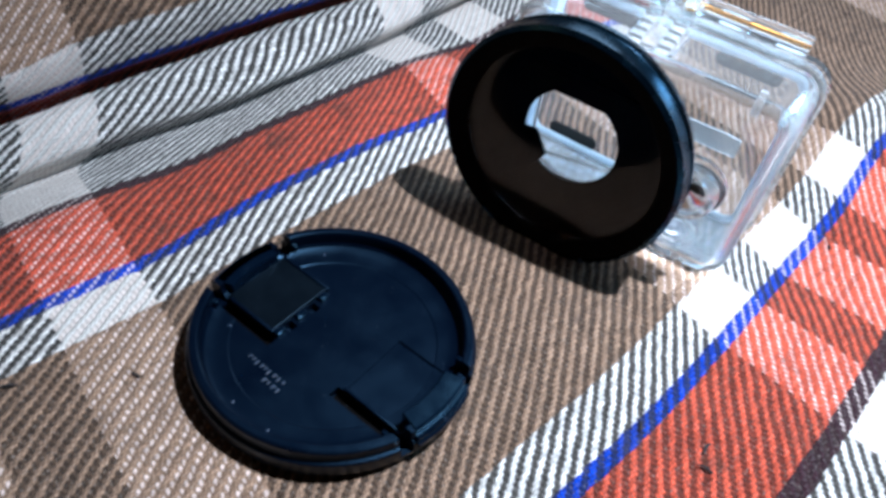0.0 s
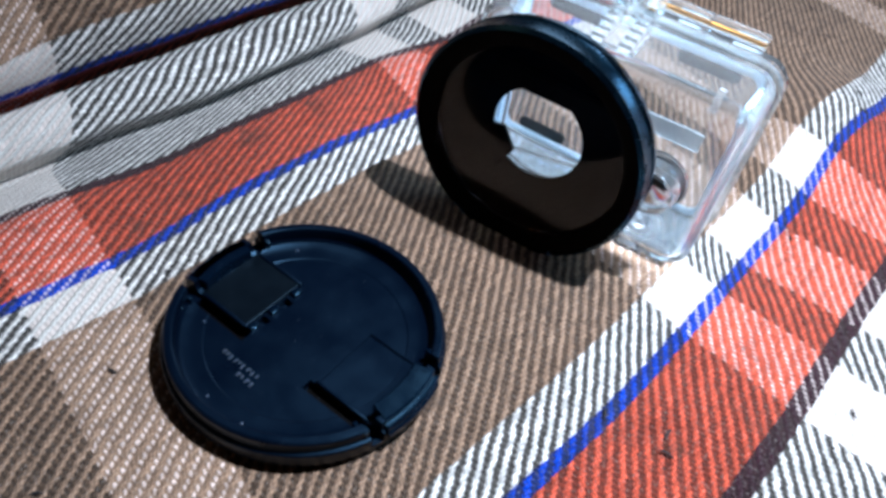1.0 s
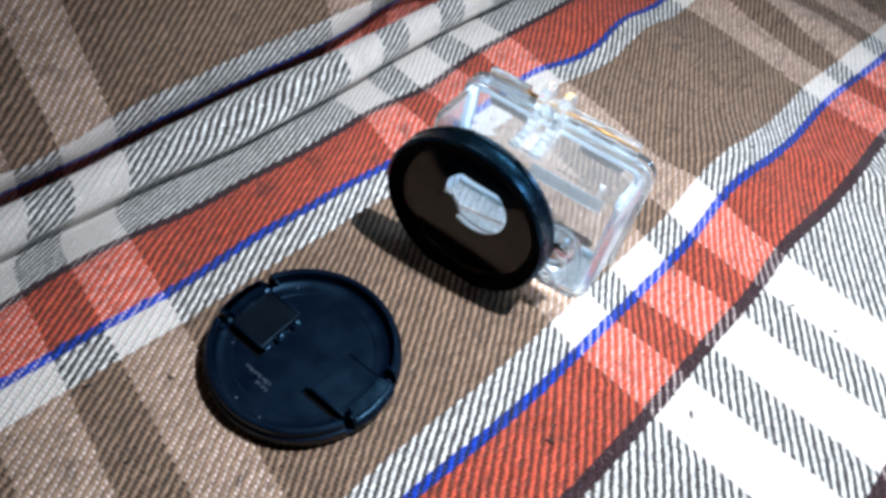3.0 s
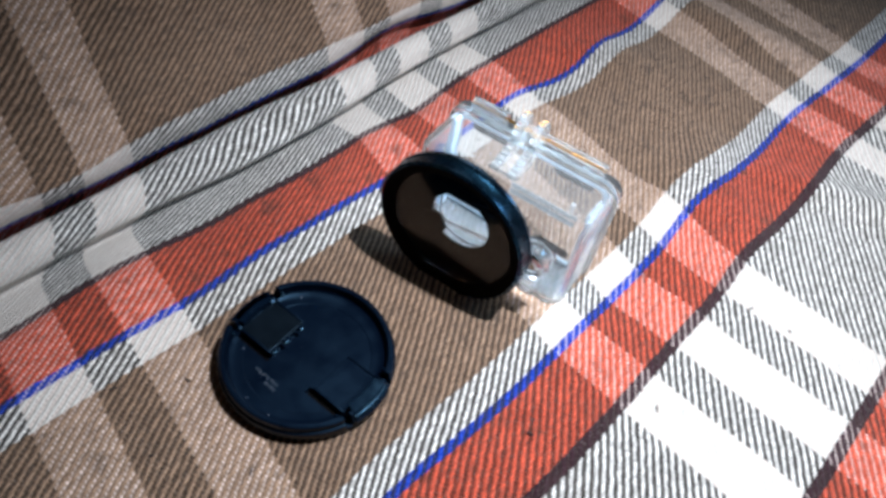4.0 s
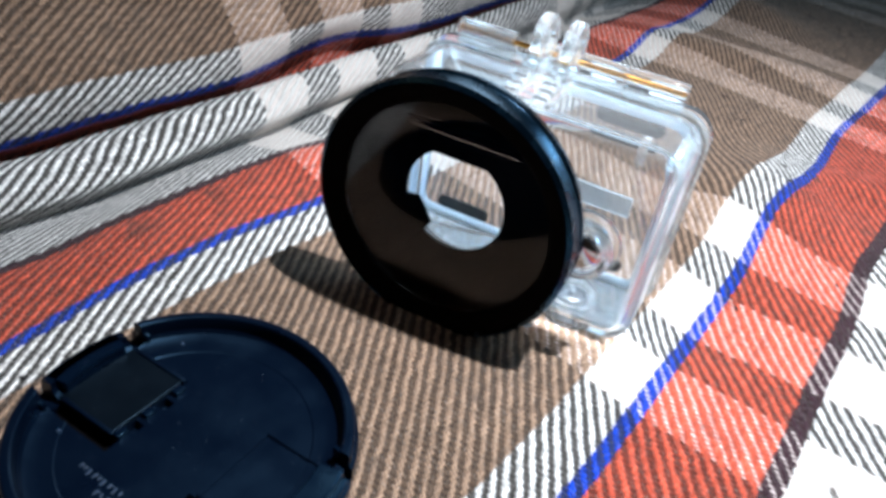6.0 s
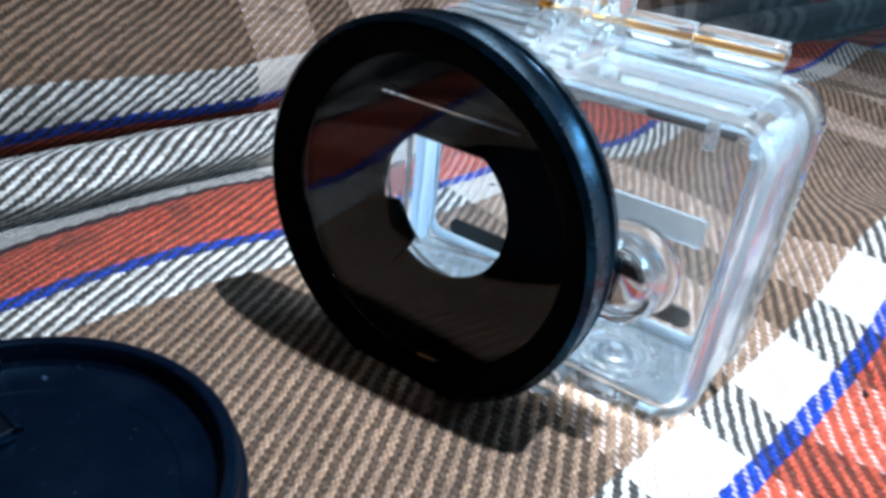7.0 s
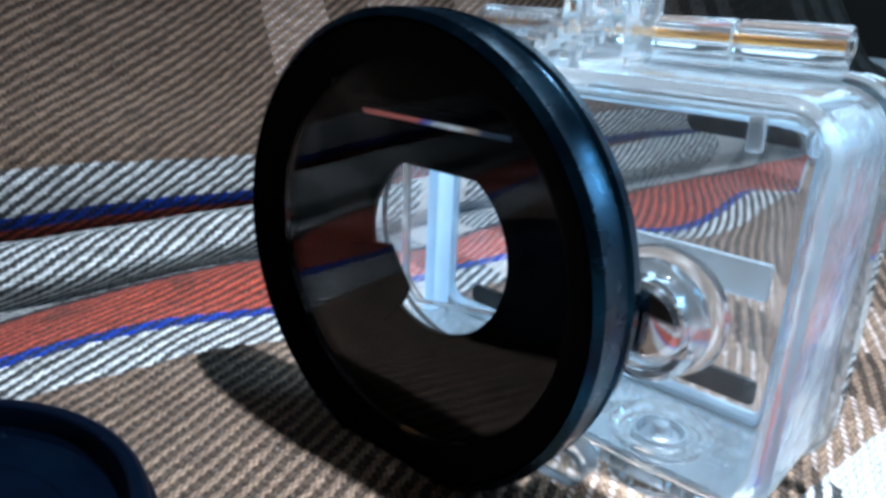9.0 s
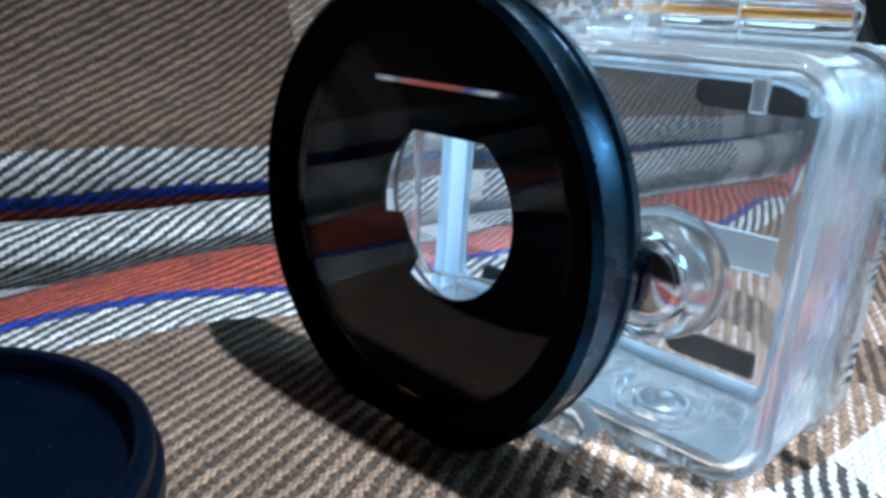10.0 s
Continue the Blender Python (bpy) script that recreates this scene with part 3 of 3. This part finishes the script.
def hull():
    case = thing("waterproof_case", CASE, "clear polycarbonate waterproof action camera case standing upside down", "camera case")
    x0, x1, z0, z1, r = -0.0240, 0.0428, 0.0020, 0.0500, 0.0065
    y0, y1, w = 0.0140, 0.0335, 0.0017

    def hole(loop, radius):
        out = []
        for x, z in loop:
            a = math.atan2(z - RING_Z, x)
            out.append((radius * math.cos(a), RING_Z + radius * math.sin(a)))
        return out
    outer = rrect(x0, x1, z0, z1, r)

    def inset(d, y):
        return at_y(rrect(x0 + d, x1 - d, z0 + d, z1 - d, max(r - d, 0.0008)), y)
    h = hole(outer, 0.0150)
    fillet = 0.0026
    turned = [radians(90 * i / 5) for i in range(6)]
    front = [inset(fillet * (1 - math.sin(a)), y0 + fillet * (1 - math.cos(a))) for a in turned]
    back = [inset(w + 0.0016 * (1 - math.sin(a)), y0 + w + 0.0016 * (1 - math.cos(a))) for a in reversed(turned)]
    bm = bridge(bmesh.new(), [at_y(h, y0), *front, at_y(outer, y1), inset(w, y1), *back, at_y(h, y0 + w)], True)
    shell = clear_part("front_shell", bm, M_CLEAR, case)
    shell.data.materials.append(M_SIDE)
    for face in shell.data.polygons:
        face.material_index = 1 if abs(face.normal.x) > 0.7 and face.center.x > 0 else 0
    clear_part("lens_port", lathe([(0.0172, 0.0072), (0.0172, 0.0139), (0.0152, 0.0139), (0.0152, 0.0072)], 64, "y", (0, 0, RING_Z), True), M_CLEAR, shell, shade=True)
    clear_part("flange", frame_slab(x0 - 0.0012, x1 + 0.0012, z0 - 0.0008, z1 + 0.0012, r + 0.001, 0.0036, 0.0336, 0.0358), M_FLANGE, shell, shade=True)
    part("gasket", frame_slab(x0 + 0.0026, x1 - 0.0026, z0 + 0.0026, z1 - 0.0026, r - 0.002, 0.0018, 0.0338, 0.0356), M_FROST, case, "whitish translucent seal")
    door = clear_part("back_door", slab(x0 - 0.0010, x1 + 0.0010, 0.0360, 0.0392, z0 - 0.0006, z1 + 0.0010, r), M_CLEAR, case)
    for x, z, half in ((0.0265, 0.0438, 0.0077), (-0.0078, 0.0438, 0.0077), (0.0274, 0.0088, 0.0072), (-0.0085, 0.0078, 0.0072)):
        part("rubber_pad", slab(x - half, x + half, 0.0352, 0.0359, z - 0.0019, z + 0.0019, 0.0017, 0.0002), M_RUBBER, door, "black rubber pad")
    clear_part("label_bar", slab(0.004, 0.0322, 0.0394, 0.0402, 0.0205, 0.0258, 0.0006, 0.0002), M_HAZE, door, "frosted raised bar")
    # hinge
    for a, b in ((-0.0170, -0.0030), (0.0030, 0.0075), (0.0125, 0.0230), (0.0234, 0.0362)):
        barrel = clear_part("hinge_barrel", lathe([(0.0017 if a < -0.01 else 0.0008, a), (0.0021, a), (0.0023, a + 0.0003), (0.0023, b - 0.0003), (0.0021, b), (0.0017 if a < -0.01 else 0.0008, b)], 28, "x", (0, 0.0360, 0.0538), True), M_CLEAR, case)
        clear_part("barrel_web", box(a, b, 0.0348, 0.0372, 0.0500, 0.0521, 0.0003), M_EDGE, barrel)
    part("hinge_pin", lathe([(0.0, -0.0168), (0.00058, -0.0168), (0.00058, 0.0360), (0.0, 0.0360)], 20, "x", (0, 0.0360, 0.0538)), M_BRASS, case, "brass hinge pin")
    # coil spring wound on the pin inside one barrel
    turns, wire = 11, []
    for i in range(turns * 14 + 1):
        t = 2 * math.pi * i / 14
        x = -0.0160 + 0.0122 * i / (turns * 14)
        c, d = math.cos(t), math.sin(t)
        wire.append([(x + 0.00028 * math.cos(b), 0.0360 + (0.0013 + 0.00028 * math.sin(b)) * c, 0.0538 + (0.0013 + 0.00028 * math.sin(b)) * d) for b in (0, 1.257, 2.513, 3.770, 5.027)])
    part("hinge_spring", bridge(bmesh.new(), wire, False, True, True), M_STEEL, case, "fine steel coil spring")
    # mount: two drilled prongs, each with a toothed rib running forward from its foot
    for x in (0.0048, 0.0114):
        outline = [(0.0262, 0.0500), (0.0365, 0.0500)] + [(0.03135 + 0.00515 * math.cos(radians(t)), 0.0585 + 0.0051 * math.sin(radians(t))) for t in range(0, 181, 15)]
        bore = []
        for y, z in outline:
            a = math.atan2(z - 0.0575, y - 0.03135)
            bore.append((0.03135 + 0.0024 * math.cos(a), 0.0575 + 0.0024 * math.sin(a)))

        def eased(loop, d):
            return [(0.03135 + (y - 0.03135) * (1 - d / 0.005), 0.0575 + (z - 0.0575) * (1 - d / 0.007)) for y, z in loop]
        edge = 0.0005
        bm = bridge(bmesh.new(), [[(x + dx, y, z) for y, z in loop] for loop, dx in
                                  ((eased(outline, edge), -0.0014), (outline, -0.0014 + edge), (outline, 0.0014 - edge), (eased(outline, edge), 0.0014), (bore, 0.0014), (bore, -0.0014))], True)
        prong = clear_part("mount_prong", bm, M_EDGE, case)
        # rib, stepped like a rack
        top = [(0.0146, 0.0502)]
        for i in range(5):
            y, z = 0.0148 + i * 0.0023, 0.0512 + i * 0.0008
            top += [(y, z + 0.0006), (y + 0.0011, z + 0.0008), (y + 0.0013, z - 0.0002), (y + 0.0022, z)]
        top += [(0.0261, 0.0560), (0.0261, 0.0502)]
        clear_part("toothed_rib", bridge(bmesh.new(), [[(x + dx, y, z) for y, z in top] for dx in (-0.0015, 0.0015)], False, True, True), M_EDGE, prong, smooth=False)
    clear_part("mount_base", slab(0.0024, 0.0138, 0.0152, 0.0262, 0.0501, 0.0511, 0.0004, 0.0002), M_CLEAR, case)
    # front button in its socket
    bx, bz = 0.0286, 0.0256
    socket = clear_part("button_socket", lathe([(0.0050, 0.0080), (0.0058, 0.0080), (0.0064, 0.0086), (0.0067, 0.0100), (0.0067, 0.0112), (0.0061, 0.0116), (0.0061, 0.0124), (0.0074, 0.0128), (0.0076, 0.0139), (0.0050, 0.0139)], 56, "y", (bx, 0, bz), True), M_CLEAR, case, shade=True)
    part("button", lathe([(0.0, 0.0078), (0.0018, 0.0079), (0.0032, 0.0083), (0.0042, 0.0090), (0.0046, 0.0100), (0.0047, 0.0112), (0.0047, 0.0150), (0.0, 0.0150)], 48, "y", (bx, 0, bz)), M_STEEL, socket, "polished steel push button")
    # shutter button with its spring, on the side that now faces down
    sx, sy = 0.0278, 0.0212
    well = clear_part("shutter_socket", lathe([(0.0036, 0.0004), (0.0058, 0.0004), (0.0064, 0.0010), (0.0064, 0.0040), (0.0058, 0.0058), (0.0064, 0.0062), (0.0064, 0.0074), (0.0059, 0.0078), (0.0053, 0.0074), (0.0047, 0.0064), (0.0042, 0.0066), (0.0036, 0.0060)], 56, "z", (sx, sy, 0), True), M_CLEAR, case)
    part("shutter_button", lathe([(0.0, 0.0078), (0.0009, 0.0077), (0.0014, 0.0071), (0.0015, 0.0064), (0.0024, 0.0062), (0.0026, 0.0058), (0.0026, 0.0012), (0.0, 0.0012)], 32, "z", (sx, sy, 0)), M_CHROME, well, "bright steel shutter button")
    for i in range(4):
        ringz = 0.0046 + i * 0.0007
        loops = []
        for a in range(32):
            t = 2 * math.pi * a / 32
            loops.append([(sx + (0.0031 + 0.00026 * math.cos(b)) * math.cos(t), sy + (0.0031 + 0.00026 * math.cos(b)) * math.sin(t), ringz + 0.00028 * math.sin(b)) for b in (0, 1.05, 2.09, 3.14, 4.19, 5.24)])
        part("spring_turn", bridge(bmesh.new(), loops, True), M_CHROME, well)
    clear_part("tray", box(-0.0205, 0.0395, 0.0165, 0.0325, 0.0044, 0.0054, 0.0004), M_TRAY, case, shade=True)
    # added block: its pale haze stands in for the corner's highlight
    clear_part("corner_gusset", box(0.0384, 0.0404, 0.0195, 0.0290, 0.0438, 0.0476, 0.0009), M_TRAY, shell)
    clear_part("catch_tab", box(0.0322, 0.0340, 0.0200, 0.0212, 0.0432, 0.0480, 0.0004), M_EDGE, case)
    clear_part("foot", slab(0.0140, 0.0235, 0.0095, 0.0139, 0.0005, 0.0058, 0.0024), M_EDGE, case, shade=True)
    clear_part("inner_post", box(-0.0215, -0.0190, 0.0290, 0.0330, 0.0045, 0.0475, 0.0005), M_FROST, case)


hull()


def filter_ring():
    R, T, n = 0.0294, 0.0072, 288
    ring = thing("filter_adapter", CASE @ Matrix.Translation((0, 0, RING_Z)), "black round lens filter adapter with dark glass fitted to the case", "lens filter")

    def turn(radius, y, ridge=0.0):
        return [((radius - ridge * (i % 2)) * math.cos(2 * math.pi * i / n), y, (radius - ridge * (i % 2)) * math.sin(2 * math.pi * i / n)) for i in range(n)]
    rim = [turn(R - 0.0012, 0.0010), turn(R - 0.0010, -0.0007), turn(R, 0.0000), turn(R, 0.0004, 0.00014), turn(R, 0.0036, 0.00014), turn(R, 0.0039), turn(R - 0.0005, 0.0044),
           turn(R - 0.0005, 0.0051), turn(R, 0.0055), turn(R - 0.0003, T), turn(R - 0.0030, T + 0.0004), turn(R - 0.0048, T), turn(R - 0.0048, 0.0030)]
    part("rim", bridge(bmesh.new(), rim, True), M_RING, ring)
    part("retaining_ring", bridge(bmesh.new(), [turn(R - 0.0054, 0.0016), turn(R - 0.0042, 0.0005), turn(R - 0.0014, -0.0004), turn(R - 0.0014, 0.0006), turn(R - 0.0049, 0.0019)], True), M_MATT, ring, "matt black retaining ring")

    # a round hole with a flat top and one clipped side
    def hole(y):
        out = []
        for i in range(n):
            a = 2 * math.pi * i / n
            d = 0.0118
            if math.sin(a) > 0.1:
                d = min(d, 0.0100 / math.sin(a))
            if radians(192) < a < radians(238):
                d = min(d, 0.0080 / math.cos(a - radians(214)))
            out.append((d * math.cos(a), y, d * math.sin(a)))
        return out
    part("baffle", bridge(bmesh.new(), [turn(R - 0.0049, 0.0034), turn(R - 0.0060, 0.0042), turn(0.0150, 0.0068), hole(0.0078), hole(0.0086), turn(0.0145, 0.0092), turn(R - 0.0049, 0.0070)], True),
         M_MATT, ring, "matt black baffle with a clipped round hole")
    pane = part("glass", lathe([(0.0, 0.0020), (R - 0.0049, 0.0020), (R - 0.0049, 0.0032), (0.0, 0.0032)], 72, "y"), M_GLASS, ring, "dark reflecting filter glass")
    pane.visible_shadow = False
    # polished strip placed to give a bright line in the camera's view
    wedge = [(0.0050, 0.0161), (0.00482, 0.0168), (0.0058, 0.0168), (0.0058, 0.0161)]
    part("inner_ledge", bridge(bmesh.new(), [[(x, y, z) for y, z in wedge] for x in (-0.0106, 0.0138)], False, True, True), M_MIRROR, ring, "bright bevelled edge behind the glass")
    # added black bar, hides the strip from the higher camera positions
    part("ledge_cover", box(-0.0115, 0.0146, 0.0034, 0.0060, 0.0171, 0.0182, 0), M_MATT, ring, "", False)
    return ring


filter_ring()

# ---- the bulb overhead ----
lamp = thing("pendant_lamp", Matrix.Translation(BULB), "small white pendant lamp with a conical shade hanging from the ceiling", "lamp")
part("lamp_holder", lathe([(0.0, 0.035), (0.018, 0.035), (0.020, 0.04), (0.020, 0.08), (0.0, 0.085)], 24), M_LAMP, lamp)
part("shade", lathe([(0.020, 0.045), (0.075, -0.005), (0.076, -0.004), (0.021, 0.047)], 40, closed=True), M_LAMP, lamp)
part("cable", lathe([(0.003, 0.085), (0.003, 1.9 - BULB.z)], 10), M_LAMP, lamp)


# ---- lint ----
def lint():
    """Dark fibres and crumbs caught on the blanket."""
    rng = random.Random(11)
    bm = bmesh.new()
    for i in range(120):
        x, y = rng.uniform(-0.15, 0.16), rng.uniform(-0.08, 0.20)
        if (Vector((x, y)) - Vector((-0.049, -0.022))).length < 0.032 or (abs(x - 0.015) < 0.05 and abs(y - 0.02) < 0.05):
            continue
        at = ORIGIN
        q = (Vector((x, y)) - at).dot(S_AXIS)
        if q < -0.098:
            continue
        r = (Vector((x, y)) - at).dot(R_AXIS)
        a, bend, long, thick = rng.uniform(0, 6.28), rng.uniform(-1.2, 1.2), rng.uniform(0.0008, 0.0036), rng.uniform(0.00010, 0.00028)
        _, _, z = lay(q, r + 0.17 * min(q, 0.0))
        loops, p = [], Vector((x, y, z + 0.0006))
        for k in range(6):
            d = Vector((math.cos(a + bend * k / 5), math.sin(a + bend * k / 5), 0.12 * math.sin(k)))
            side = Vector((-d.y, d.x, 0))
            w = thick * (0.4 + math.sin(math.pi * (k + 0.5) / 6))
            loops.append([p + side * w * math.cos(b) + Vector((0, 0, 1)) * w * math.sin(b) for b in (0, 1.26, 2.51, 3.77, 5.03)])
            p = p + d * long / 5
        bridge(bm, loops, False, True, True)
    tagged(part("lint", bm, M_LINT), "dark fibres and crumbs of lint on the blanket", "lint", kind="stuff")


M_LINT = plain("dark_fibre", (0.022, 0.019, 0.020), 0.9)
lint()
